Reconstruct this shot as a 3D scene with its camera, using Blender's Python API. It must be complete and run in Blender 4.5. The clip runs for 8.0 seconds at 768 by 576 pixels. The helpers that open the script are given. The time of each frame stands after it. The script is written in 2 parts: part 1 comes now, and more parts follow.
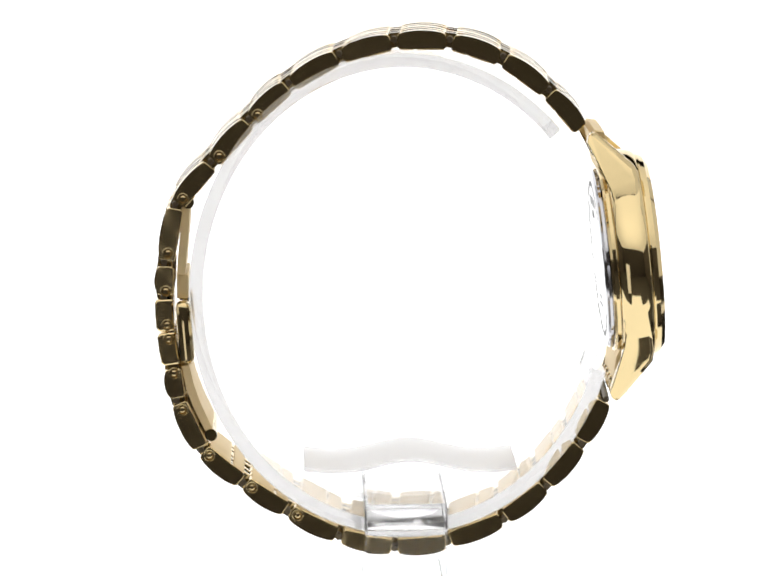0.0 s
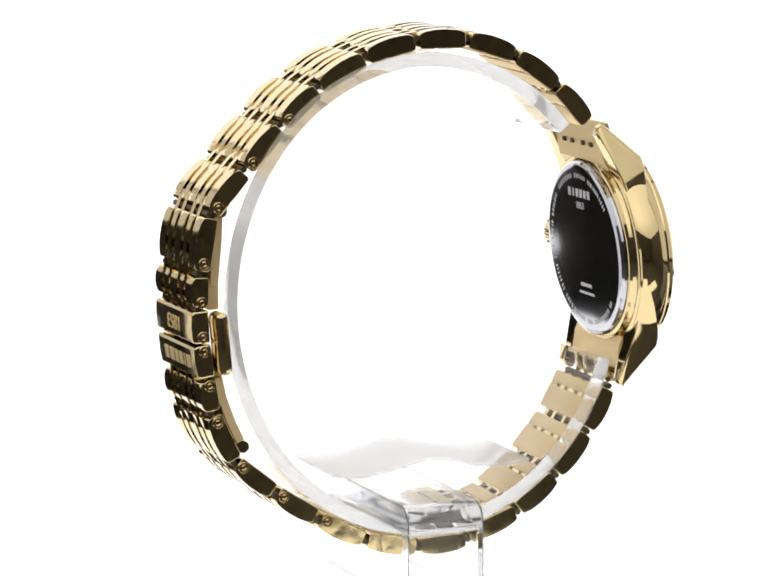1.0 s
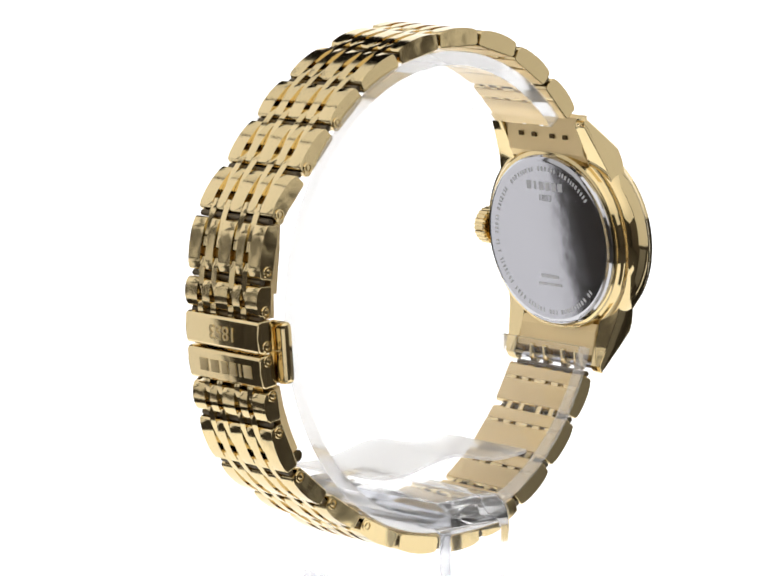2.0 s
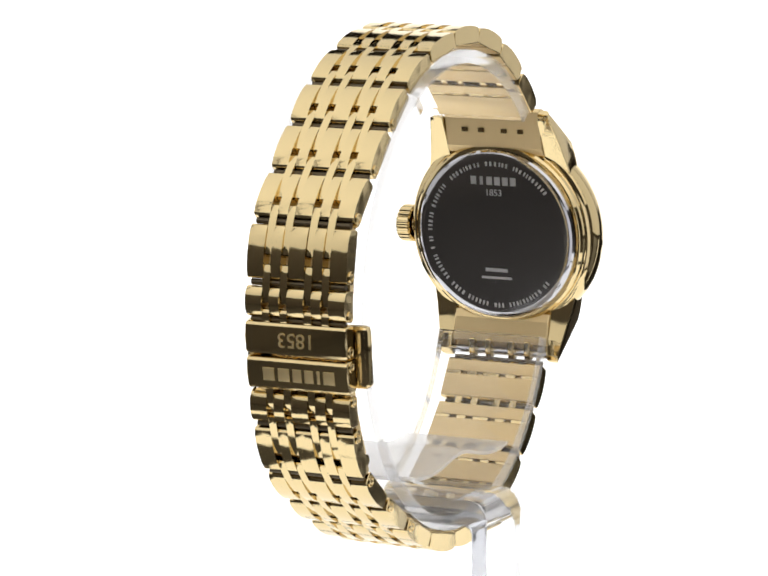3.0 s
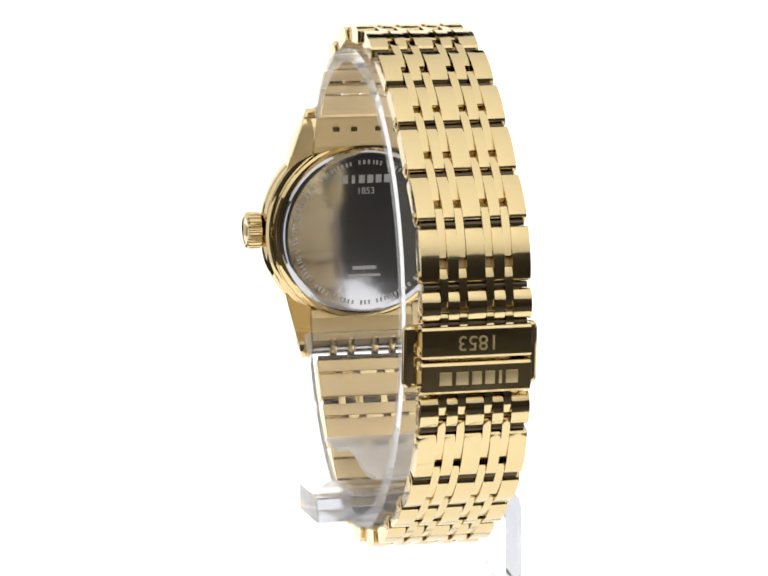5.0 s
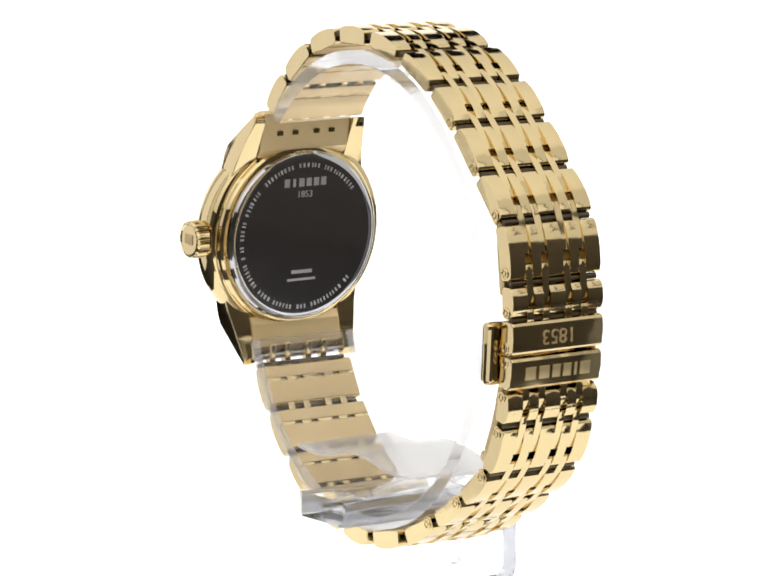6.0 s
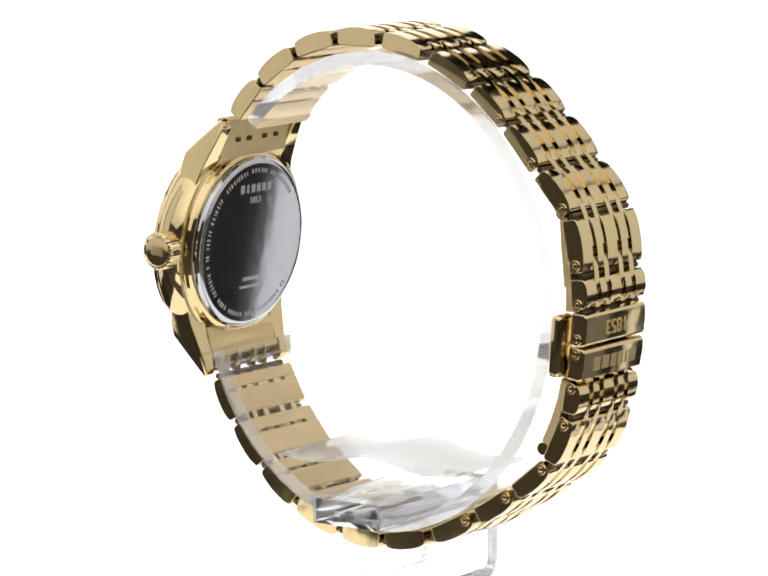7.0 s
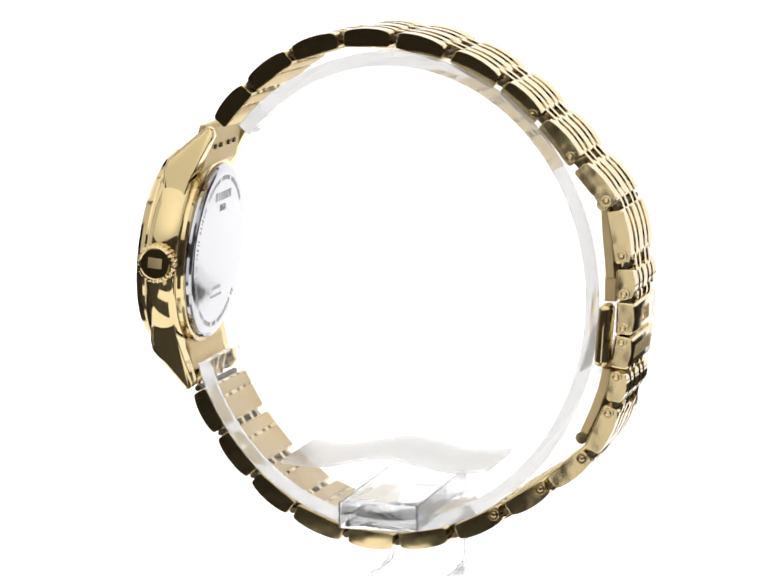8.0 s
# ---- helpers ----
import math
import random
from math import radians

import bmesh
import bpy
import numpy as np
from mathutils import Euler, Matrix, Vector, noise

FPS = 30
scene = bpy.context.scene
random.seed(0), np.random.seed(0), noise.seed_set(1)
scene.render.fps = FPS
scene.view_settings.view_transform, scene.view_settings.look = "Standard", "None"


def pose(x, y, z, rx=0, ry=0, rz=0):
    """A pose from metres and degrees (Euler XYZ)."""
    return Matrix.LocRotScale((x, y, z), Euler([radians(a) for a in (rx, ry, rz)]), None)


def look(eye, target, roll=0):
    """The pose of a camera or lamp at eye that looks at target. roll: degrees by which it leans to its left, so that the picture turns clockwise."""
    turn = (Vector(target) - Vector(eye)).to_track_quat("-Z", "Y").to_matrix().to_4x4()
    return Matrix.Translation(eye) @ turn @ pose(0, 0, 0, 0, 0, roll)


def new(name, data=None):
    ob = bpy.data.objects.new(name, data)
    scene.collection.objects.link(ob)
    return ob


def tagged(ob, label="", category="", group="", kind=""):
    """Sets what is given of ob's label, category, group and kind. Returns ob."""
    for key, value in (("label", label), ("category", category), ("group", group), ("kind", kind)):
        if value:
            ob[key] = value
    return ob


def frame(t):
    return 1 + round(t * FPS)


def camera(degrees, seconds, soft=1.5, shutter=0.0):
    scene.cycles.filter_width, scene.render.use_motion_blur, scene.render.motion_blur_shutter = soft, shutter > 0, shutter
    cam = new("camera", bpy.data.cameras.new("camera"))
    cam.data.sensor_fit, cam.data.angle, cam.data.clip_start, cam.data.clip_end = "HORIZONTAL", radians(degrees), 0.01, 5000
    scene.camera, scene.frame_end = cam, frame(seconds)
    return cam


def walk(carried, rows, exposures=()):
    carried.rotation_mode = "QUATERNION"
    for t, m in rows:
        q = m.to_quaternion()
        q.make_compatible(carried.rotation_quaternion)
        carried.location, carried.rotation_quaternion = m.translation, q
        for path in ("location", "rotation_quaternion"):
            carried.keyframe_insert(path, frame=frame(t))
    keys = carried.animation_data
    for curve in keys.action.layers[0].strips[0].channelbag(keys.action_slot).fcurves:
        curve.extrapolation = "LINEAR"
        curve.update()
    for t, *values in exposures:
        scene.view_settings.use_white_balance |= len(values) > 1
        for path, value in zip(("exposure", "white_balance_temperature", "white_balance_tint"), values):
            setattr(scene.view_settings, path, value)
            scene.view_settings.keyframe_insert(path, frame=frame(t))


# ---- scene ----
MM = 0.001
AXIS_Z = 0.0440          # height of the ring's middle over the light table

cam = camera(10.90, 8.0, soft=1.8)
walk(cam, [(t, pose(0, -0.52796, 0.077375 + AXIS_Z, 90 - 8.626, 0.217, 0.232)) for t in (0.0, 8.0)],
     exposures=[(0.0, 0.0), (8.0, 0.0)])

# turn of the watch and its stand about the upright axis: seconds, degrees
TURN = [(0.0, 1.58), (0.5, 11.78), (1.0, 22.01), (1.5, 32.25), (2.0, 42.5), (2.5, 52.75), (3.0, 63.0), (3.5, 73.4),
        (4.0, 83.75), (4.5, 94.0), (5.0, 104.34), (5.5, 114.6), (6.0, 124.8), (6.5, 134.95), (7.0, 145.13),
        (7.5, 155.2), (8.0, 165.35)]


# ---- materials ----
def nodes_of(name):
    m = bpy.data.materials.new(name)
    m.use_nodes = True
    return m, m.node_tree, m.node_tree.nodes["Principled BSDF"]


def metal(name, colour, rough, vary=0.05, scale=900.0, bump=0.02, stretch=(1, 1, 1), tone=0.06, ripple=0.00005):
    m, tree, b = nodes_of(name)
    n, link = tree.nodes, tree.links
    b.inputs["Metallic"].default_value = 1.0
    co = n.new("ShaderNodeTexCoord")
    mp = n.new("ShaderNodeMapping")
    mp.inputs["Scale"].default_value = stretch
    link.new(co.outputs["Object"], mp.inputs["Vector"])
    fine = n.new("ShaderNodeTexNoise")
    fine.inputs["Scale"].default_value, fine.inputs["Detail"].default_value = scale, 3
    link.new(mp.outputs["Vector"], fine.inputs["Vector"])
    big = n.new("ShaderNodeTexNoise")
    big.inputs["Scale"].default_value, big.inputs["Detail"].default_value = 160.0, 2
    link.new(co.outputs["Object"], big.inputs["Vector"])
    rg = n.new("ShaderNodeMapRange")
    rg.inputs["To Min"].default_value, rg.inputs["To Max"].default_value = max(0.01, rough - vary), rough + vary
    link.new(fine.outputs["Fac"], rg.inputs["Value"])
    link.new(rg.outputs["Result"], b.inputs["Roughness"])
    mix = n.new("ShaderNodeMix")
    mix.data_type = "RGBA"
    mix.inputs["A"].default_value = (*[c * (1 - tone) for c in colour], 1)
    mix.inputs["B"].default_value = (*[min(1, c * (1 + tone)) for c in colour], 1)
    link.new(big.outputs["Fac"], mix.inputs["Factor"])
    link.new(mix.outputs["Result"], b.inputs["Base Color"])
    bp = n.new("ShaderNodeBump")
    bp.inputs["Strength"].default_value, bp.inputs["Distance"].default_value = bump, 0.0001
    link.new(fine.outputs["Fac"], bp.inputs["Height"])
    wave = n.new("ShaderNodeBump")
    wave.inputs["Strength"].default_value, wave.inputs["Distance"].default_value = 1.0, ripple
    slow = n.new("ShaderNodeTexNoise")
    slow.inputs["Scale"].default_value, slow.inputs["Detail"].default_value = 330.0, 1
    link.new(co.outputs["Object"], slow.inputs["Vector"])
    link.new(slow.outputs["Fac"], wave.inputs["Height"])
    link.new(wave.outputs["Normal"], bp.inputs["Normal"])
    link.new(bp.outputs["Normal"], b.inputs["Normal"])
    return m


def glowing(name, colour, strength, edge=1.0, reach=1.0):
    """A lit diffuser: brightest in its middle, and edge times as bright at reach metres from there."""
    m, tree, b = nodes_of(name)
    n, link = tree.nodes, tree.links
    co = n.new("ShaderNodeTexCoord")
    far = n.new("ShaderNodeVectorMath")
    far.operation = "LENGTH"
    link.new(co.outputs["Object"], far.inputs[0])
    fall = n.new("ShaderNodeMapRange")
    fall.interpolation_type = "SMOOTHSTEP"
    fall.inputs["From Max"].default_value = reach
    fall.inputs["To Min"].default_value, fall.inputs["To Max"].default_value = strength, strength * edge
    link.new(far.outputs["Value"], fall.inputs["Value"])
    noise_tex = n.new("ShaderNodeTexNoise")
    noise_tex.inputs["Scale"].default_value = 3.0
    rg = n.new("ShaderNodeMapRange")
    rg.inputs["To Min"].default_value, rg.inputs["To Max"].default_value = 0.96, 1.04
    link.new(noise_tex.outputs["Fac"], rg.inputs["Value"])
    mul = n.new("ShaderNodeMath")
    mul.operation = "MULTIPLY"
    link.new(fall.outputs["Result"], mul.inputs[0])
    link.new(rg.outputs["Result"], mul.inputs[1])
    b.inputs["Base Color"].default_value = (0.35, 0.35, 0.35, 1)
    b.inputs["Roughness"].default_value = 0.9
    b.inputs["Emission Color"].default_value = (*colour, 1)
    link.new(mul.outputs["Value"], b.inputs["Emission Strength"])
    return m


def cloth(name, colour, rough=0.85):
    m, tree, b = nodes_of(name)
    n, link = tree.nodes, tree.links
    tex = n.new("ShaderNodeTexNoise")
    tex.inputs["Scale"].default_value, tex.inputs["Detail"].default_value = 40.0, 6
    mix = n.new("ShaderNodeMix")
    mix.data_type = "RGBA"
    mix.inputs["A"].default_value = (*[c * 0.7 for c in colour], 1)
    mix.inputs["B"].default_value = (*[c * 1.3 for c in colour], 1)
    link.new(tex.outputs["Fac"], mix.inputs["Factor"])
    link.new(mix.outputs["Result"], b.inputs["Base Color"])
    b.inputs["Roughness"].default_value = rough
    return m


def clear_plastic(name, rough=0.02, through_share=1.0, ior=1.47, tint=(0.985, 0.985, 0.985)):
    m, tree, b = nodes_of(name)
    n, link = tree.nodes, tree.links
    b.inputs["Base Color"].default_value = (*tint, 1)
    b.inputs["Transmission Weight"].default_value = through_share
    b.inputs["IOR"].default_value = ior
    tex = n.new("ShaderNodeTexNoise")
    tex.inputs["Scale"].default_value, tex.inputs["Detail"].default_value = 120.0, 3
    rg = n.new("ShaderNodeMapRange")
    rg.inputs["To Min"].default_value, rg.inputs["To Max"].default_value = 0.0, rough * 2
    link.new(tex.outputs["Fac"], rg.inputs["Value"])
    link.new(rg.outputs["Result"], b.inputs["Roughness"])
    return m


def scatter_plastic(name, colour, clear):
    """Plastic that scatters light to both sides and lets the share clear straight through."""
    m, tree, b = nodes_of(name)
    n, link = tree.nodes, tree.links
    n.remove(b)
    tex = n.new("ShaderNodeTexNoise")
    tex.inputs["Scale"].default_value, tex.inputs["Detail"].default_value = 220.0, 4
    rg = n.new("ShaderNodeMapRange")
    rg.inputs["To Min"].default_value, rg.inputs["To Max"].default_value = max(0.0, clear - 0.04), min(1.0, clear + 0.04)
    link.new(tex.outputs["Fac"], rg.inputs["Value"])
    front, back, straight = n.new("ShaderNodeBsdfDiffuse"), n.new("ShaderNodeBsdfTranslucent"), n.new("ShaderNodeBsdfTransparent")
    for node in (front, back):
        node.inputs["Color"].default_value = (*colour, 1)
    both, mix = n.new("ShaderNodeMixShader"), n.new("ShaderNodeMixShader")
    both.inputs[0].default_value = 0.75
    link.new(front.outputs[0], both.inputs[1])
    link.new(back.outputs[0], both.inputs[2])
    link.new(rg.outputs["Result"], mix.inputs[0])
    link.new(both.outputs[0], mix.inputs[1])
    link.new(straight.outputs[0], mix.inputs[2])
    link.new(mix.outputs[0], n["Material Output"].inputs["Surface"])
    return m


GOLD_RGB = (0.70, 0.56, 0.305)
GOLD = metal("polished_gold_plate", GOLD_RGB, 0.065, 0.03, ripple=0.00002)
GOLD_SATIN = metal("satin_gold_plate", GOLD_RGB, 0.095, 0.04, 700, 0.06, (1, 0.04, 1))
# brushed inside, its gold brightened in colour because little light reaches it
GOLD_BRUSHED = metal("brushed_gold_inside_lifted", (0.80, 0.63, 0.35), 0.5, 0.08, 700, 0.12, (1, 0.04, 1))
GOLD_PLATE = metal("brushed_gold_clasp", GOLD_RGB, 0.11, 0.03, 800, 0.03, (0.3, 1, 1))
# hinge bar metal, darkened in colour for the shade of the deep joints
JOINT_SHADE = metal("joint_shade_metal", (0.13, 0.105, 0.07), 0.45, 0.06)
# dark copy of the gold, with a slot's shade put into the colour
GOLD_SHADE = metal("slot_shade_gold", (0.12, 0.08, 0.035), 0.5, 0.06)
GOLD_MARK = metal("raised_gold_mark", GOLD_RGB, 0.5, 0.05)
STEEL = metal("polished_steel", (0.53, 0.53, 0.555), 0.08, 0.03, tone=0.02, ripple=0.00001)
STEEL_MARK = metal("etched_steel", (0.55, 0.55, 0.56), 0.45, 0.05)
CLEAR = clear_plastic("clear_acrylic", 0.02, 0.98, 1.27)
# grey tint stands for the dark refraction lines of clear acrylic
EDGE = clear_plastic("edge_refraction_grey", 0.12, 0.92, 1.15, (0.86, 0.87, 0.9))
FILM = clear_plastic("clear_collar_acrylic", 0.04, 0.96, 1.09, (0.99, 0.99, 1.0))
# milky white in place of the light that a clear edge pipes
PIPED_LIGHT = scatter_plastic("piped_light_rim", (0.96, 0.96, 0.97), 0.76)
VEIL = scatter_plastic("hazy_acrylic_sheet", (0.93, 0.93, 0.94), 0.6)
CRYSTAL = clear_plastic("watch_crystal", 0.0)
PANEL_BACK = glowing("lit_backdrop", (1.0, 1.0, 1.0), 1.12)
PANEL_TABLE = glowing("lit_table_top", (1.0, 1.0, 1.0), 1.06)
PANEL_TOP = glowing("overhead_diffuser", (1.0, 0.98, 0.95), 1.42, 0.6, 1.0)
PANEL_SIDE = glowing("side_diffuser", (0.98, 0.97, 1.0), 0.85)
PANEL_DIM = glowing("dim_side_diffuser", (1.0, 0.98, 0.96), 0.55)
PANEL_FAINT = glowing("faint_side_diffuser", (0.95, 0.97, 1.0), 0.032)
BLACK = cloth("black_fabric", (0.085, 0.075, 0.066))
CURTAIN = cloth("grey_brown_curtain", (0.17, 0.15, 0.13))
DARK = cloth("dark_grey_paint", (0.085, 0.078, 0.07), 0.6)
DIAL = cloth("plain_dial", (0.75, 0.72, 0.65), 0.4)


# ---- mesh helpers ----
def part(name, bm, material, parent=None, label="", sharp=18, smooth=True):
    bmesh.ops.recalc_face_normals(bm, faces=bm.faces[:])
    me = bpy.data.meshes.new(name)
    bm.to_mesh(me)
    bm.free()
    me.materials.append(material)
    if smooth:
        me.polygons.foreach_set("use_smooth", [True] * len(me.polygons))
        me.set_sharp_from_angle(angle=radians(sharp))
    ob = new(name, me)
    ob.parent = parent
    if label:
        tagged(ob, label)
    return ob


def again(ob, m, parent=None):
    """Another object on the same mesh."""
    o = new(ob.name.split(".")[0], ob.data)
    o.parent = parent
    o.matrix_local = m
    return o


def prism(bm, profile, y0, y1, bevel=0.0):
    """A closed profile of (x, z) pairs, drawn out from y0 to y1, with its rim bevelled."""
    a = [bm.verts.new((x, y0, z)) for x, z in profile]
    b = [bm.verts.new((x, y1, z)) for x, z in profile]
    n = len(profile)
    ends = [bm.faces.new(a), bm.faces.new(b[::-1])]
    for i in range(n):
        j = (i + 1) % n
        bm.faces.new((a[i], b[i], b[j], a[j]))
    if bevel:
        rim = {e for f in ends for e in f.edges}
        bmesh.ops.bevel(bm, geom=list(rim), offset=bevel, segments=2, affect="EDGES", profile=0.5)


def box(bm, x0, x1, y0, y1, z0, z1, bevel=0.0):
    made = bmesh.ops.create_cube(bm, size=1.0, matrix=Matrix.Translation(((x0 + x1) / 2, (y0 + y1) / 2, (z0 + z1) / 2))
                                 @ Matrix.Diagonal((x1 - x0, y1 - y0, z1 - z0, 1)))
    if bevel:
        edges = {e for v in made["verts"] for e in v.link_edges}
        bmesh.ops.bevel(bm, geom=list(edges), offset=bevel, segments=3, affect="EDGES", profile=0.5)


def rod(bm, m, radius, length, sides=16):
    bmesh.ops.create_cone(bm, cap_ends=True, segments=sides, radius1=radius, radius2=radius, depth=length, matrix=m)


def lathe(bm, profile, sides=96, wobble=None):
    """(u, r) pairs turned about the local x axis."""
    rings = []
    for u, r in profile:
        if r < 1e-6:
            rings.append([bm.verts.new((u, 0, 0))])
        else:
            rings.append([bm.verts.new((u, math.cos(2 * math.pi * k / sides) * r, math.sin(2 * math.pi * k / sides) * r))
                          for k in range(sides)])
    for a, b in zip(rings, rings[1:]):
        for k in range(sides):
            j = (k + 1) % sides
            if len(a) == 1 and len(b) > 1:
                bm.faces.new((a[0], b[k], b[j]))
            elif len(b) == 1 and len(a) > 1:
                bm.faces.new((a[k], b[0], a[j]))
            elif len(a) > 1:
                bm.faces.new((a[k], b[k], b[j], a[j]))


def scaled(bm):
    bmesh.ops.scale(bm, vec=(MM, MM, MM), verts=bm.verts[:])
    return bm


# ---- the studio round the watch ----
def studio():
    bm = bmesh.new(); box(bm, -1.3, 1.3, -1.6, 1.3, -0.42, -0.38)
    tagged(part("floor", bm, DARK), "dark grey studio floor under the set", "floor", kind="structure")
    for name, b in (("wall_front", (-1.3, 1.3, -1.64, -1.6, -0.42, 1.0)), ("wall_back", (-1.3, 1.3, 1.3, 1.34, -0.42, 1.0)),
                    ("wall_left", (-1.34, -1.3, -1.64, 1.34, -0.42, 1.0)), ("wall_right", (1.3, 1.34, -1.64, 1.34, -0.42, 1.0))):
        bm = bmesh.new(); box(bm, *b)
        tagged(part(name, bm, BLACK if name == "wall_front" else CURTAIN), "dark curtained wall of the dim studio", "wall", kind="structure")
    bm = bmesh.new(); box(bm, -1.34, 1.34, -1.64, 1.34, 1.0, 1.04)
    tagged(part("ceiling", bm, BLACK), "dark studio ceiling", "ceiling", kind="structure")
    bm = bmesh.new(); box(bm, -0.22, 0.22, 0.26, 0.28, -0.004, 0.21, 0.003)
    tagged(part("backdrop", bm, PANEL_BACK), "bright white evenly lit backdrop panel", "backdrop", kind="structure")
    # narrow light table: glowing top on a dark frame with a column under it
    table = tagged(new("light_table"), "narrow white glowing light table under the watch stand", "light table")
    # notches and wings lie out of view, cut to shape the watch's reflections
    plan = [(-0.028, -0.036), (0.062, -0.036), (0.062, 0.12), (0.067, 0.12), (0.067, 0.177), (0.14, 0.177), (0.14, 0.2595), (-0.125, 0.2595), (-0.125, 0.182),
            (-0.071, 0.182), (-0.071, 0.095), (-0.066, 0.095), (-0.066, -0.012), (-0.028, -0.012)]
    bm = bmesh.new(); prism(bm, [(x, -y) for x, y in plan], -0.004, 0.0)
    bmesh.ops.rotate(bm, cent=(0, 0, 0), matrix=Matrix.Rotation(radians(90), 3, "X"), verts=bm.verts[:])
    part("diffuser", bm, PANEL_TABLE, table, smooth=False)
    bm = bmesh.new(); box(bm, -0.068, 0.064, -0.014, 0.2595, -0.03, -0.0045, 0.003)
    box(bm, 0.06, 0.142, 0.175, 0.259, -0.029, -0.0046, 0.003)
    box(bm, -0.03, 0.063, -0.038, -0.012, -0.029, -0.0046, 0.003)
    box(bm, -0.123, -0.062, 0.18, 0.259, -0.029, -0.0046, 0.003)
    part("frame", bm, BLACK, table)
    bm = bmesh.new(); box(bm, -0.06, 0.06, 0.0, 0.22, -0.38, -0.0305, 0.003)
    part("column", bm, BLACK, table)
    # unseen glowing card, added so that the lower lugs have light to reflect
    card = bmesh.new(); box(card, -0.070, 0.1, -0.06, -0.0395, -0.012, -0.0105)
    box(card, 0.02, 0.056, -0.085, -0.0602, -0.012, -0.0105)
    part("glow_card", card, PANEL_TABLE, table, "narrow glowing card added before the table to light the lower lugs")
    arm = bmesh.new(); box(arm, -0.02, 0.05, -0.07, -0.037, -0.016, -0.0122)
    part("card_arm", arm, BLACK, table)

    def softbox(name, width, height, eye, glow, label):
        """A flat box that faces the watch."""
        soft = tagged(new(name), label, "softbox")
        w, h = width / 2, height / 2
        soft.matrix_local = look(eye, (0, 0, eye[2])) if eye[0] else pose(*eye)
        bm = bmesh.new(); box(bm, -w, w, -h, h, 0.0, 0.004)
        part("diffuser", bm, glow, soft)
        bm = bmesh.new()
        prism(bm, [(-w - .01, 0.02), (-w - .01, -0.005), (-w - .002, -0.005), (-w - .002, 0.012), (w + .002, 0.012),
                   (w + .002, -0.005), (w + .01, -0.005), (w + .01, 0.02)], -h - .01, h + .01)
        part("housing", bm, BLACK, soft, smooth=False)
        return soft

    def round_the_watch(azimuth, distance, z):
        """A place round the watch: degrees from the camera's side, positive to the left."""
        a = radians(azimuth)
        return (-distance * math.sin(a), -distance * math.cos(a), z)

    top = softbox("overhead_softbox", 2.54, 2.0, (0, -0.58, 0.45), PANEL_TOP, "large square overhead softbox with white diffuser")
    bm = bmesh.new(); rod(bm, pose(0, 0, 0.285), 0.012, 0.53)
    part("hanger", bm, BLACK, top)
    for azimuth, distance, width, z0, z1, glow, name, label in (
            (110, 0.35, 0.18, -0.12, 0.42, PANEL_SIDE, "side_softbox", "upright strip softbox with white diffuser"),
            (82, 0.36, 0.14, 0.0, 0.42, PANEL_DIM, "side_softbox", "dim upright strip softbox on a tall leg"),
            (-100, 0.35, 0.30, 0.0, 0.42, PANEL_DIM, "side_softbox", "wide dim upright softbox with white diffuser"),
            (128, 0.46, 0.20, 0.08, 0.43, PANEL_DIM, "rear_softbox", "dim upright softbox behind the table corner"),
            (-128, 0.46, 0.20, 0.08, 0.43, PANEL_DIM, "rear_softbox", "dim upright softbox behind the table corner"),
            (-93.5, 0.325, 0.15, -0.20, -0.012, PANEL_FAINT, "low_softbox", "faintly lit softbox low beside the table"),
            (-118, 0.325, 0.03, -0.20, -0.012, PANEL_SIDE, "low_strip_light", "narrow bright strip light low beside the table"),
            (15.2, 0.5, 0.145, -0.30, 0.015, PANEL_SIDE, "low_softbox", "low square softbox beside the camera")):
        soft = softbox(name, width, z1 - z0, round_the_watch(azimuth, distance, (z0 + z1) / 2), glow, label)
        h = (z1 - z0) / 2
        bm = bmesh.new(); box(bm, -0.015, 0.015, -h - ((z0 + z1) / 2 - h + 0.38), -h - 0.01, 0.005, 0.035, 0.004)
        part("stand_leg", bm, BLACK, soft)


studio()
world = bpy.data.worlds.new("dark_room")
world.use_nodes = True
world.node_tree.nodes["Background"].inputs["Color"].default_value = (0.02, 0.02, 0.02, 1)
world.node_tree.nodes["Background"].inputs["Strength"].default_value = 0.2
scene.world = world

# ---- the watch ----
YC = -1.37                # middle of the bracelet's width, from the turning axis, mm
COLUMNS = [(-7.1, -4.75), (-3.7, -2.27), (-1.18, 1.18), (2.27, 3.7), (4.75, 7.1)]
NARROW = [-4.225, -1.725, 1.725, 4.225]

watch = tagged(new("wrist_watch"), "gold-plated bracelet wrist watch with steel case back on a clear stand", "wrist watch")
watch.location = (0, 0, AXIS_Z)


def link_profile(length, thick, crown=0.40):
    """A pillow-shaped link, flat inside and arched outside."""
    l, t = length / 2, thick / 2
    pts = [(-l + 0.25, -t), (l - 0.25, -t), (l, -t + 0.25), (l, t - 0.62), (l - 0.1, t - 0.44)]
    span, steps = l - 0.22, 10
    for k in range(steps + 1):
        s = span * (1 - 2 * k / steps)
        pts.append((s, t - 0.32 + crown * (1 - abs(s / span) ** 2.2)))
    return pts + [(-l + 0.1, t - 0.44), (-l, t - 0.62), (-l, -t + 0.25)]


CORE, BLOCK, BARS = {}, {}, []
PLAY = random.Random(11)


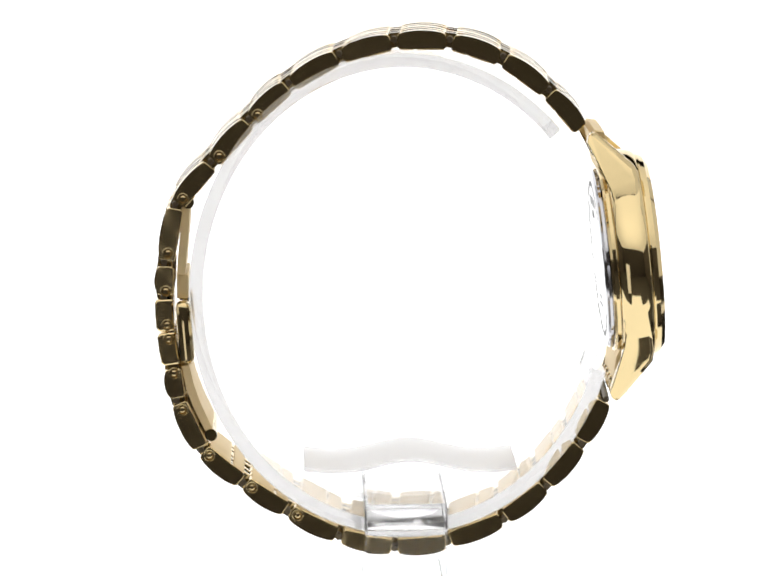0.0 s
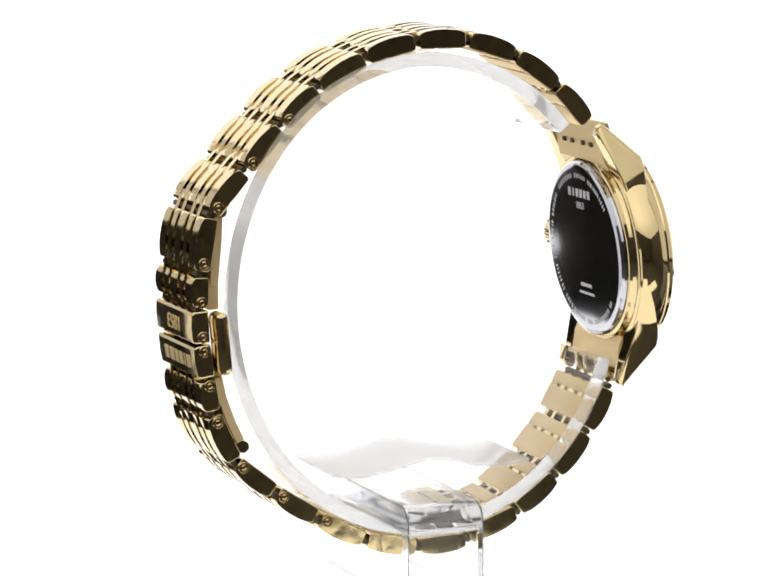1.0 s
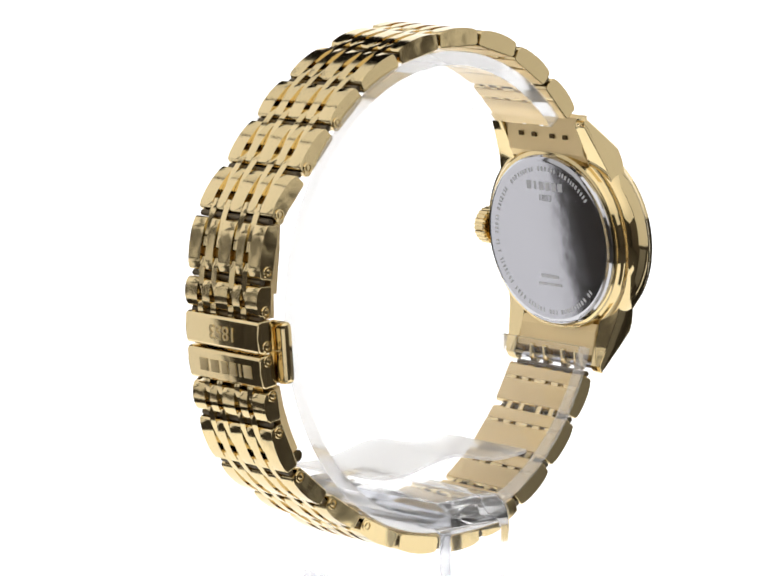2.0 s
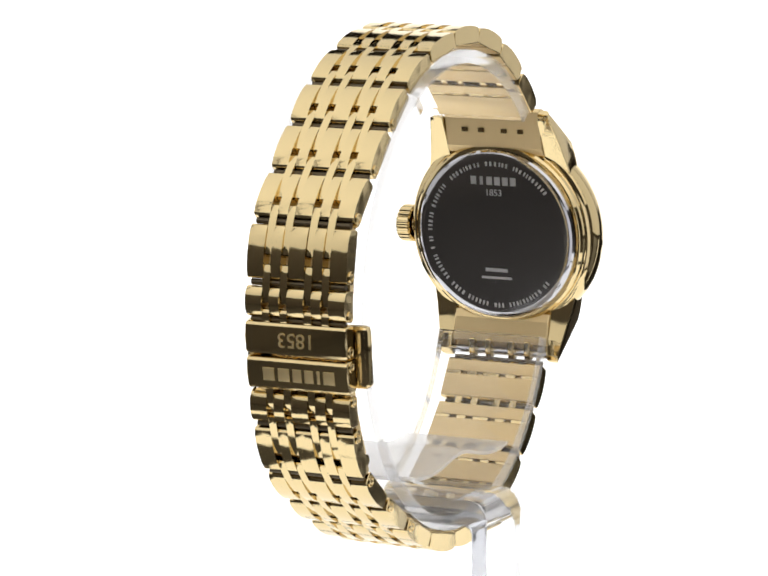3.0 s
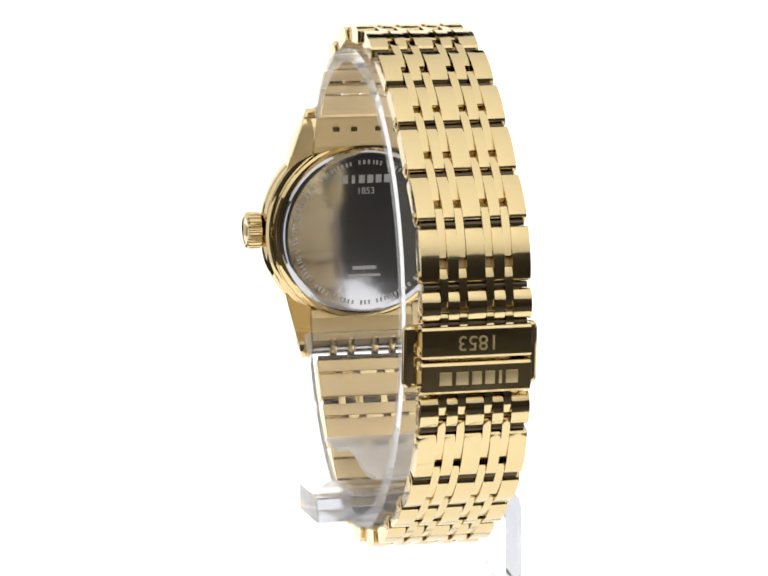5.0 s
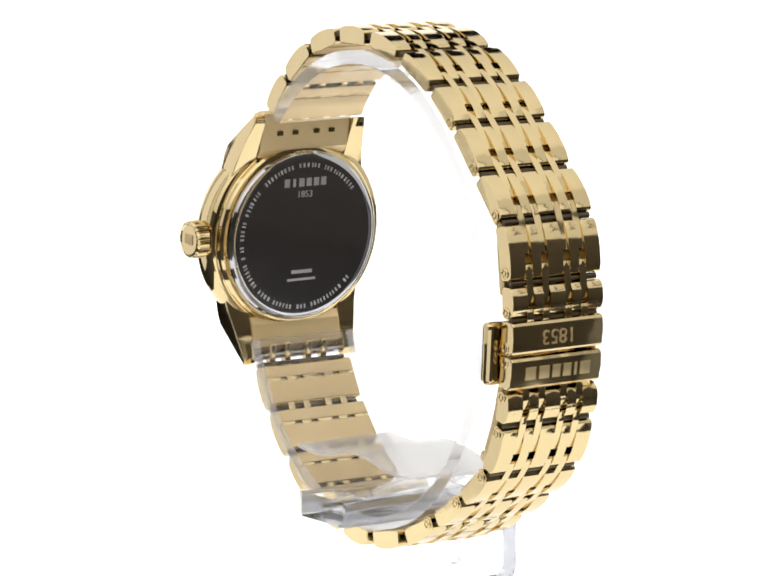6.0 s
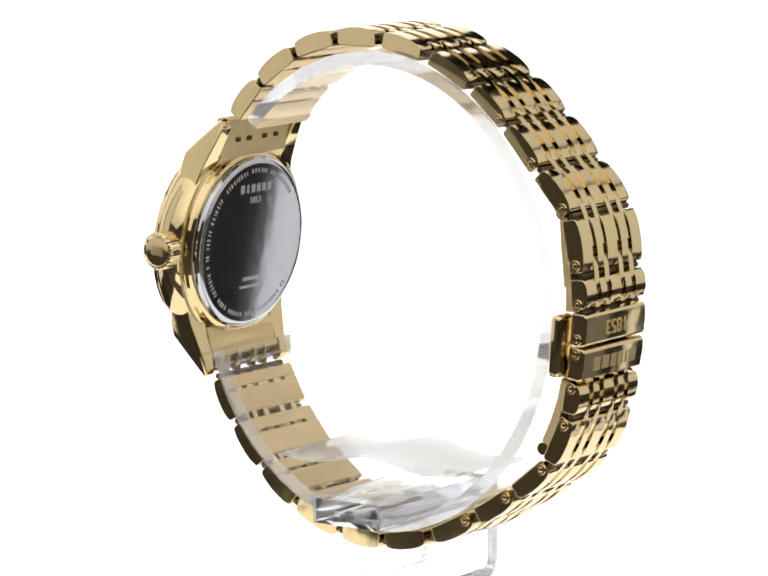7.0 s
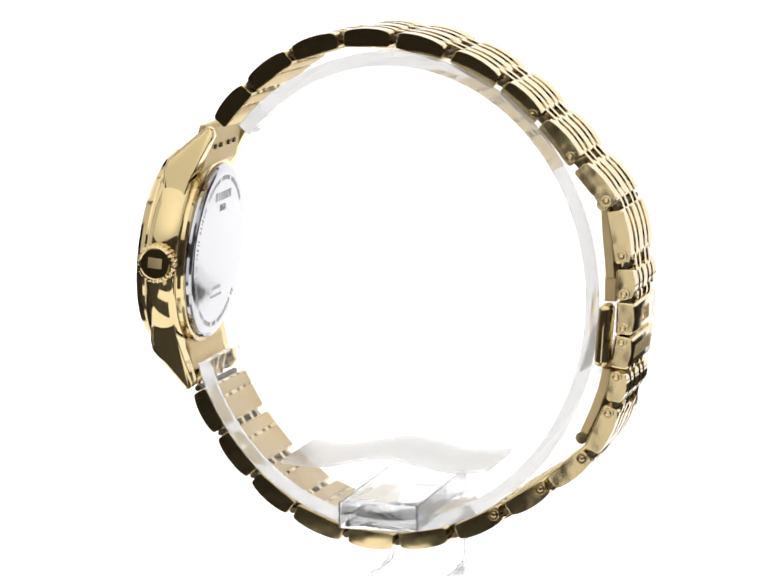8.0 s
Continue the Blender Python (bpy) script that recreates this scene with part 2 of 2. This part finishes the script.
def link_part(length, thick, m):
    """One row of the bracelet: a plate with two rods, and five blocks on it."""
    key = round(length, 2)
    if key not in CORE:
        bm = bmesh.new()
        # inner plate, open where the narrow connectors meet
        box(bm, -length / 2 + 0.3, 0.09 * length, -7.0, 7.0, -thick / 2 - 0.1, -thick / 2 + 0.2, 0.05)
        box(bm, 0.17 * length, length / 2 - 0.3, -7.0, 7.0, -thick / 2 - 0.1, -thick / 2 + 0.2, 0.05)
        box(bm, 0.05 * length, 0.21 * length, -6.9, 6.9, -0.6, -0.4)
        for s in (-0.36, 0.3):
            rod(bm, pose(s * length, 0, -0.3, 90), 0.5, 13.6, 10)
        CORE[key] = part("link", scaled(bm), GOLD_BRUSHED, watch)
        CORE[key].matrix_local = m
        ob = CORE[key]
    else:
        ob = again(CORE[key], m, watch)
    for a, b in COLUMNS:
        size = (key, round(b - a, 2))
        # each block sits a little askew on its pins
        n = pose(0, (a + b) / 2 * MM, 0, PLAY.uniform(-1.0, 1.0), PLAY.uniform(-0.9, 0.9), 0)
        if size not in BLOCK:
            bm = bmesh.new()
            prism(bm, link_profile(length, thick), (a - b) / 2, (b - a) / 2, 0.09)
            BLOCK[size] = part("link_block", scaled(bm), GOLD_SATIN, ob)
            BLOCK[size].matrix_local = n
        else:
            again(BLOCK[size], n, ob)
    # bar across the joint, its dark colour stands for the gap's shade
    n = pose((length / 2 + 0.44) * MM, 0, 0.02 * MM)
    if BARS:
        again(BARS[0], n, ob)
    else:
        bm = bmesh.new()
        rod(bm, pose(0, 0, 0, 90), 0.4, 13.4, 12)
        BARS.append(part("hinge_bar", scaled(bm), JOINT_SHADE, ob, "hinge bar coloured dark for the shade in the joint"))
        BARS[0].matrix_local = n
    return ob


def connector_mesh(length):
    bm = bmesh.new()
    l = length / 2
    pts = [(-l + 0.15, -0.98), (l - 0.15, -0.98), (l, -0.82), (l, 0.5)]
    for k in range(9):
        s = (l - 0.1) * (1 - 2 * k / 8)
        pts.append((s, 0.74 + 0.26 * (1 - abs(s / l) ** 2.5)))
    pts += [(-l, 0.5), (-l, -0.82)]
    prism(bm, pts, -0.51, 0.51, 0.1)
    return scaled(bm)


def pin_mesh():
    bm = bmesh.new()
    prof = [(0.0, 0.74), (0.1, 0.74), (0.16, 0.68), (0.16, 0.52), (0.02, 0.46), (0.02, 0.4), (0.1, 0.36), (0.14, 0.24), (0.14, 0.0)]
    lathe(bm, prof, 20)
    return scaled(bm)


# chain of links from the upper lugs round to the lower ones: length to the next joint (mm), heading (degrees), kind
START = (23.4, 19.1)
CHAIN = [
    (6.90, 130.9, 'ln'),
    (7.41, 143.9, 'ln'),
    (7.28, 161.9, 'ln'),
    (7.23, 179.7, 'ln'),
    (7.35, 194.7, 'ln'),
    (7.50, 209.7, 'ln'),
    (7.00, 222.1, 'le'),
    (7.42, 227.8, 'le'),
    (7.30, 229.7, 'le'),
    (7.73, 258.9, 'le'),
    (4.65, 268.5, 'le'),
    (4.47, 272.6, 'peyear'),
    (4.53, 278.3, 'psmaker'),
    (4.74, 277.9, 'ls'),
    (7.30, 294.9, 'ls'),
    (7.05, 321.0, 'ls'),
    (7.04, 326.8, 'ls'),
    (7.54, 332.5, 'ls'),
    (7.50, 348.8, 'ln'),
    (7.08, 365.4, 'ln'),
    (8.00, 381.6, 'ln'),
    (7.20, 398.7, 'ln'),
    (7.23, 410.8, 'ln'),
    (6.74, 421.6, 'ln'),
]


def askew(x):
    """How far a link has turned in the bracelet's play: none at the clasp, most at the crest and the bottom."""
    up = min(1.0, max(0.0, (x + 15.0) / 9.0))
    return up * (1.0 - 0.5 * min(1.0, max(0.0, (x - 8.0) / 15.0)))


def place(x, z, heading):
    """The link's x axis along its heading in the upright plane, its z axis outwards."""
    a, k = radians(heading), askew(x)
    ex, ez = Vector((math.cos(a), 0, math.sin(a))), Vector((math.sin(a), 0, -math.cos(a)))
    ey = ez.cross(ex)
    m = pose(0, 0, 0, 0, 0, -3.6 * k) @ Matrix((ex, ey, ez)).transposed().to_4x4()
    m.translation = Vector((x + 0.45 * k, YC, z)) * MM
    return m


def bracelet():
    x, z = START
    spots = []
    for length, heading, kind in CHAIN:
        a = radians(heading)
        x2, z2 = x + length * math.cos(a), z + length * math.sin(a)
        spots.append((x, z, x2, z2, length, heading, kind))
        x, z = x2, z2
    pin0 = None
    cache = {}
    for i, (x, z, x2, z2, length, heading, kind) in enumerate(spots):
        m = place((x + x2) / 2, (z + z2) / 2, heading)
        if kind[0] == "p":
            ob = clasp_plate(length, m, kind)
        else:
            ob = link_part(length - 0.88, 2.35, m)
        # screw heads on both sides
        where = {"e": 0.36, "s": -0.36}.get(kind[1])
        if where is not None:
            for side in (-1, 1):
                n = pose(where * (length - 0.88) * MM, side * 7.1 * MM, -0.25 * MM, 0, 0, 90 * side)
                if pin0 is None:
                    pin0 = part("screw_pin", pin_mesh(), GOLD, ob, "slotted gold screw pin")
                    pin0.matrix_local = n
                else:
                    again(pin0, n, ob)
        # narrow connectors over the joint to the next link
        if i + 1 < len(spots) and kind[0] != "p" or (i + 1 < len(spots) and spots[i + 1][6][0] != "p" and kind[0] == "p"):
            nx = spots[i + 1]
            f0 = 0.69 if kind[0] != "p" else 0.9
            f1 = 0.57 if nx[6][0] != "p" else 0.1
            a = Vector((x + (x2 - x) * f0, z + (z2 - z) * f0))
            b = Vector((nx[0] + (nx[2] - nx[0]) * f1, nx[1] + (nx[3] - nx[1]) * f1))
            size = round((b - a).length, 1)
            head = math.degrees(math.atan2(b.y - a.y, b.x - a.x))
            bend = (nx[5] - heading + 180) % 360 - 180
            mid = place((a.x + b.x) / 2, (a.y + b.y) / 2, head)
            lift = min(0.35, abs(bend) * 0.012) * (1 if bend > 0 else -1)
            for y in NARROW:
                n = m.inverted() @ mid @ pose(0, y * MM, lift * MM, PLAY.uniform(-1.5, 1.5), PLAY.uniform(-0.8, 0.8), 0)
                if size not in cache:
                    cache[size] = part("connector", connector_mesh(size), GOLD, ob)
                    cache[size].matrix_local = n
                else:
                    again(cache[size], n, ob)


def lettering(name, text, size, material, parent, m):
    cu = bpy.data.curves.new(name, "FONT")
    cu.body, cu.size, cu.extrude, cu.align_x, cu.align_y = text, size * MM, 0.05 * MM, "CENTER", "CENTER"
    tmp = new(name, cu)
    me = bpy.data.meshes.new_from_object(tmp)
    bpy.data.objects.remove(tmp)
    me.materials.clear()
    me.materials.append(material)
    ob = new(name, me)
    ob.parent = parent
    ob.matrix_local = m
    return ob


def clasp_plate(length, m, kind):
    bm = bmesh.new()
    l = (length - 0.25) / 2
    t = 1.2
    prism(bm, [(-l + 0.2, -t), (l - 0.2, -t), (l, -t + 0.2), (l, t - 0.55), (l - 0.12, t - 0.22), (l - 0.45, t), (0, t + 0.03),
               (-l + 0.45, t), (-l + 0.12, t - 0.22), (-l, t - 0.55), (-l, -t + 0.2)], -7.15, 7.15, 0.22)
    ob = part("clasp_plate", scaled(bm), GOLD_PLATE, watch, "polished gold folding clasp plate with raised marks")
    ob.matrix_local = m
    # local x runs down the ring: marks stand on their heads
    if kind[0:1] == "p" and kind[2:] == "year":
        lettering("year_mark", "1853", 2.7, GOLD_MARK, ob, pose(0, 0.1 * MM, (t + 0.06) * MM, 0, 0, -90))
    else:
        for k, w in enumerate((1.6, 0.4, 1.25, 1.25, 1.6, 1.6)):
            y = (4.6, 3.1, 1.75, 0.05, -1.85, -4.0)[k]
            bm = bmesh.new()
            box(bm, -0.85, 0.85, y - w / 2, y + w / 2, t + 0.0, t + 0.1, 0.04)
            part("mark_block", scaled(bm), GOLD_MARK, ob, "plain raised gold block")
    return ob


def ring_strip(path, half, y0, y1, bevel=0.08):
    """A bent strip: a path of (x, z) in mm with a half thickness."""
    up, down = [], []
    for i, p in enumerate(path):
        a, b = Vector(path[max(0, i - 1)]), Vector(path[min(len(path) - 1, i + 1)])
        d = (b - a).normalized()
        n = Vector((-d.y, d.x)) * half
        up.append((p[0] + n.x, p[1] + n.y)); down.append((p[0] - n.x, p[1] - n.y))
    bm = bmesh.new()
    prism(bm, up + down[::-1], y0, y1, bevel)
    return bm


def clasp_inside():
    """The folding blades, hinge barrels and push buttons inside the clasp plates."""
    ups = [(-28.4, 9.3), (-28.6, 6.0), (-28.9, 3.0), (-29.1, 0.4)]
    part("upper_blade", scaled(ring_strip(ups, 0.55, YC - 6.3, YC + 6.3)), GOLD_BRUSHED, watch, "curved gold clasp blade")
    lows = [(-28.7, -11.6), (-28.1, -14.4), (-27.1, -17.2), (-25.7, -20.2)]
    part("lower_blade", scaled(ring_strip(lows, 0.55, YC - 6.3, YC + 6.3)), GOLD_BRUSHED, watch, "curved gold clasp blade")
    for x, z in ((-28.1, 9.9), (-25.4, -20.9)):
        bm = bmesh.new()
        rod(bm, pose(x, YC, z, 90), 0.8, 12.8, 24)
        part("hinge_barrel", scaled(bm), GOLD, watch)
    bm = bmesh.new()
    box(bm, -29.7, -28.2, YC - 5.4, YC + 5.4, -2.9, 0.3, 0.15)
    box(bm, -29.3, -27.8, YC - 5.4, YC + 5.4, -11.6, -9.2, 0.15)
    part("clasp_block", scaled(bm), GOLD_BRUSHED, watch)
    for side in (-1, 1):
        bm = bmesh.new()
        box(bm, -0.95, 0.95, min(side * 5.2, side * 8.8), max(side * 5.2, side * 8.8), -4.1, 4.1, 0.85)
        bmesh.ops.transform(bm, matrix=pose(-28.6, YC, -7.0, 0, -4.5, 0), verts=bm.verts[:])
        part("push_button", scaled(bm), GOLD, watch, "polished gold push button of the clasp")


CASE = Matrix.Translation(Vector((29.5, YC + 0.1, 1.6)) * MM) @ pose(0, 0, 0, 0, -5.4, 0)


def watch_case():
    bm = bmesh.new()
    lathe(bm, [(-2.9, 0.0), (-2.9, 12.1), (-2.8, 12.45), (-2.5, 12.75), (-2.05, 12.9), (-1.95, 13.0), (-1.9, 13.3), (-1.75, 13.65), (-1.35, 13.92),
               (-0.6, 14.1), (0.3, 14.16), (1.2, 14.08), (1.9, 13.85), (2.2, 13.6), (2.3, 13.3), (2.3, 0.0)], 128)
    body = part("case", scaled(bm), GOLD, watch, "polished gold round watch case", 25)
    body.matrix_local = CASE
    bm = bmesh.new()
    lathe(bm, [(2.32, 10.5), (2.32, 13.25), (2.6, 13.35), (3.2, 13.1), (3.75, 12.4), (3.8, 12.0), (3.5, 11.7), (2.32, 10.5)], 128)
    part("bezel", scaled(bm), GOLD, body, "narrow polished gold bezel", 25)
    bm = bmesh.new()
    lathe(bm, [(2.7, 0.0), (2.7, 11.5), (3.75, 11.6), (4.05, 9.0), (4.25, 5.0), (4.3, 0.0)], 96)
    part("crystal", scaled(bm), CRYSTAL, body, "domed clear watch crystal")
    bm = bmesh.new()
    lathe(bm, [(2.36, 0.0), (2.36, 11.4), (2.5, 11.4), (2.5, 0.0)], 64)
    part("dial", scaled(bm), DIAL, body)
    # case back
    bm = bmesh.new()
    lathe(bm, [(-2.95, 11.9), (-3.3, 11.85), (-3.55, 11.6), (-3.7, 11.2), (-3.72, 10.9), (-3.72, 0.0)], 128)
    back = part("case_back", scaled(bm), STEEL, body, "mirror-polished steel case back with etched rim", 20)
    bm = bmesh.new()
    rng = random.Random(4)
    a = 130.0
    while a < 415:
        w = rng.choice((1.8, 2.4, 2.4, 3.0))
        if rng.random() > 0.16:
            b = bmesh.new()
            r = 10.0
            m = pose(-3.74, 0, 0, a, 0, 0) @ Matrix.Translation((0, 0, r))
            bmesh.ops.create_cube(bm, size=1.0, matrix=m @ Matrix.Diagonal((0.03, math.radians(w) * r * 0.62, 0.62, 1)))
            b.free()
        a += w + 0.9
    for k in range(6):
        bmesh.ops.create_cube(bm, size=1.0, matrix=Matrix.Translation((-3.74, 3.0 - 1.2 * k, 7.6)) @ Matrix.Diagonal((0.03, 0.45 if k == 1 else 0.85, 1.15, 1)))
    for y, z, w, h in ((0, -5.0, 3.4, 0.5), (0, -6.1, 4.6, 0.35)):
        bmesh.ops.create_cube(bm, size=1.0, matrix=Matrix.Translation((-3.74, y, z)) @ Matrix.Diagonal((0.03, w, h, 1)))
    part("etching", scaled(bm), STEEL_MARK, back, "pale etched bars round the case back", smooth=False)
    lettering("year_mark", "1853", 1.3, STEEL_MARK, back, pose(-3.74 * MM, 0, 5.9 * MM, 90, 0, -90))
    # lugs
    for end in (1, -1):
        for side in (-1, 1):
            bm = bmesh.new()
            # side outline of the lug, and how far its outer wall stands out: the top edge is chamfered down to the bezel
            prof = [(-4.25, 16.5), (-4.0, 17.3), (-3.4, 17.75), (-2.95, 17.65), (-2.4, 17.15), (-0.3, 15.0), (1.7, 12.9), (2.0, 11.5), (1.6, 5.0),
                    (-0.8, 5.0), (-1.9, 10.4), (-3.2, 13.9)]
            low = [(u, w * end) for u, w in prof]
            inner = [bm.verts.new((u, side * 7.25, w)) for u, w in low]
            mid = [bm.verts.new((u, side * 8.75, w)) for u, w in low]
            top = set()
            for k, (u, w) in enumerate(low):
                if 3 <= k <= 8:
                    mid[k].co.y = side * max(7.6, 8.75 + 0.22 * (17.8 - abs(w)) - 0.8)
                    top.add(k)
                else:
                    mid[k].co.y = side * (8.75 + 0.22 * (17.8 - abs(w)))
            # shoulder line under the chamfer
            ridge = {k: bm.verts.new((low[k][0] - 0.55, side * (8.75 + 0.22 * (17.8 - abs(low[k][1]))), low[k][1] - 0.25 * end)) for k in sorted(top)}
            n = len(low)
            bm.faces.new(inner)
            for k in range(n):
                j = (k + 1) % n
                bm.faces.new((inner[k], mid[k], mid[j], inner[j]))
                if k in ridge and j in ridge:
                    bm.faces.new((mid[k], ridge[k], ridge[j], mid[j]))
            ring = [ridge.get(k, mid[k]) for k in range(n)]
            bm.faces.new((mid[2], ridge[3], mid[3]))
            bm.faces.new((mid[8], ridge[8], mid[9]))
            bm.faces.new(ring)
            bmesh.ops.recalc_face_normals(bm, faces=bm.faces[:])
            soft = [e for e in bm.edges if len(e.link_faces) == 2 and e.calc_face_angle(0.0) > radians(24)]
            bmesh.ops.bevel(bm, geom=soft, offset=0.16, segments=2, affect="EDGES", profile=0.5, clamp_overlap=True)
            part("lug", scaled(bm), GOLD, body, "tapered polished gold lug")
        bm = bmesh.new()
        # the upper one fills the space to the lug tips, the lower one stops short of a bar that carries the connectors
        far = 17.5 if end > 0 else 15.3
        prism(bm, [(-3.6, far * end), (-3.0, (far + 0.4) * end), (-1.8, (far + 0.1) * end), (-0.6, 12.0 * end), (-2.3, 11.2 * end), (-2.9, 12.2 * end)],
              -7.2, 7.2, 0.15)
        if end < 0:
            box(bm, -2.4, -1.8, -7.15, 7.15, -17.0, -14.9, 0.1)
        piece = part("end_piece", scaled(bm), GOLD_BRUSHED, body, "gold bracelet end piece between the lugs")
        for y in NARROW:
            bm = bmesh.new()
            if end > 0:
                # solid block, coloured dark for the shade inside a slot
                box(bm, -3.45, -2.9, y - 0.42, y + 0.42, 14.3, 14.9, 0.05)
                part("slot", scaled(bm), GOLD_SHADE, piece, "small solid block coloured dark as a shaded slot")
            else:
                box(bm, -3.9, -2.6, y - 0.5, y + 0.5, -17.75, -15.0, 0.25)
                part("connector", scaled(bm), GOLD, piece)
        if end < 0:
            bm = bmesh.new()
            rod(bm, pose(-2.9, 0, -16.9, 90), 0.55, 14.4, 20)
            part("spring_bar", scaled(bm), STEEL, piece, "thin steel spring bar")
    # crown on the +y side
    bm = bmesh.new()
    sides = 96
    prof = [(13.6, 1.2, 0), (14.1, 1.3, 0), (14.12, 2.3, 1), (14.3, 2.6, 1), (15.9, 2.6, 1), (16.15, 2.4, 1), (16.25, 2.1, 0), (16.1, 1.95, 0), (16.15, 0.0, 0)]
    rings = []
    for y, r, f in prof:
        if r == 0.0:
            rings.append([bm.verts.new((0, y, 0))])
            continue
        rings.append([bm.verts.new((math.cos(2 * math.pi * k / sides) * (r - f * 0.13 * ((k // 2) % 2)), y,
                                    math.sin(2 * math.pi * k / sides) * (r - f * 0.13 * ((k // 2) % 2)))) for k in range(sides)])
    for a, b in zip(rings, rings[1:]):
        for k in range(sides):
            j = (k + 1) % sides
            bm.faces.new((a[k], a[j], b[j], b[k]) if len(b) > 1 else (a[k], a[j], b[0]))
    crown = part("crown", scaled(bm), GOLD, body, "fluted gold winding crown")
    crown.location = (0.1 * MM, 0, 0)
    bm = bmesh.new()
    box(bm, -0.95, 0.95, 16.13, 16.23, -0.6, 0.75, 0.03)
    part("crown_mark", scaled(bm), GOLD_MARK, crown, "plain raised block on the crown")


bracelet()
clasp_inside()
watch_case()

# ---- the clear stand ----
stand = tagged(new("display_stand"), "clear acrylic watch stand with open collar and bent foot", "display stand")
stand.location = (0, 0, AXIS_Z)


def clear_stand():
    path = []
    for k in range(97):
        a = radians(43 + (341 - 43) * k / 96)
        path.append((-0.1 + 27.1 * math.cos(a), -2.5 + 30.9 * math.sin(a)))
    part("collar", scaled(ring_strip(path, 0.9, -8.5, 6.8, 0.1)), FILM, stand, "thick clear open plastic collar")
    # white rims added for the light piped through the collar's clear edges
    for y0, y1 in ((-8.9, -8.52), (6.82, 7.2)):
        part("collar_rim", scaled(ring_strip(path, 0.92, y0, y1, 0.1)), PIPED_LIGHT, stand, "white rim put in for light piped through the clear collar")
    # low arched saddle across the bottom of the collar
    wave = []
    for k in range(41):
        x = -14.0 + 28.0 * k / 40
        wave.append((x + 0.8, -26.4 + 2.0 * math.exp(-(x / 6.5) ** 2) + 0.9 * (abs(x) / 14.0) ** 3))
    part("saddle", scaled(ring_strip(wave, 0.22, -8.4, 7.0, 0.0)), VEIL, stand, "greyish clear arched saddle inside the collar")
    # bracket: top plate, post and foot, one bent strip 10.6 wide along x
    def bend(cy, cz, r, a0, a1):
        return [(cy + r * math.cos(radians(a0 + (a1 - a0) * k / 6)), cz + r * math.sin(radians(a0 + (a1 - a0) * k / 6))) for k in range(7)]

    outer = [(13.0, -29.4)] + bend(-12.2, -32.1, 2.7, 90, 180) + bend(-12.3, -41.4, 2.6, 180, 270) + [(14.6, -44.0)]
    inside = [(14.6, -42.2)] + bend(-11.8, -41.2, 1.0, 270, 180) + bend(-11.8, -33.8, 1.0, 180, 90) + [(13.0, -32.8)]
    bm = bmesh.new()
    prism(bm, outer + inside, -5.15, 5.15, 0.3)
    bmesh.ops.rotate(bm, cent=(0, 0, 0), matrix=Matrix.Rotation(radians(90), 3, "Z"), verts=bm.verts[:])
    # grey strips added for the dark lines that refraction draws at the edges
    for side in (-1, 1):
        rim = bmesh.new()
        prism(rim, outer + inside, side * 5.16, side * 5.36, 0.05)
        bmesh.ops.rotate(rim, cent=(0, 0, 0), matrix=Matrix.Rotation(radians(90), 3, "Z"), verts=rim.verts[:])
        part("bracket_edge_line", scaled(rim), EDGE, stand, "grey strip put in for the dark refraction along the bracket")
    part("bracket", scaled(bm), CLEAR, stand, "bent clear acrylic bracket")


clear_stand()


def motions():
    walk(watch, [(t, pose(0, 0, AXIS_Z, 0, 0, a)) for t, a in TURN])
    walk(stand, [(t, pose(0, 0, AXIS_Z, 0, 0, a)) for t, a in TURN])


motions()
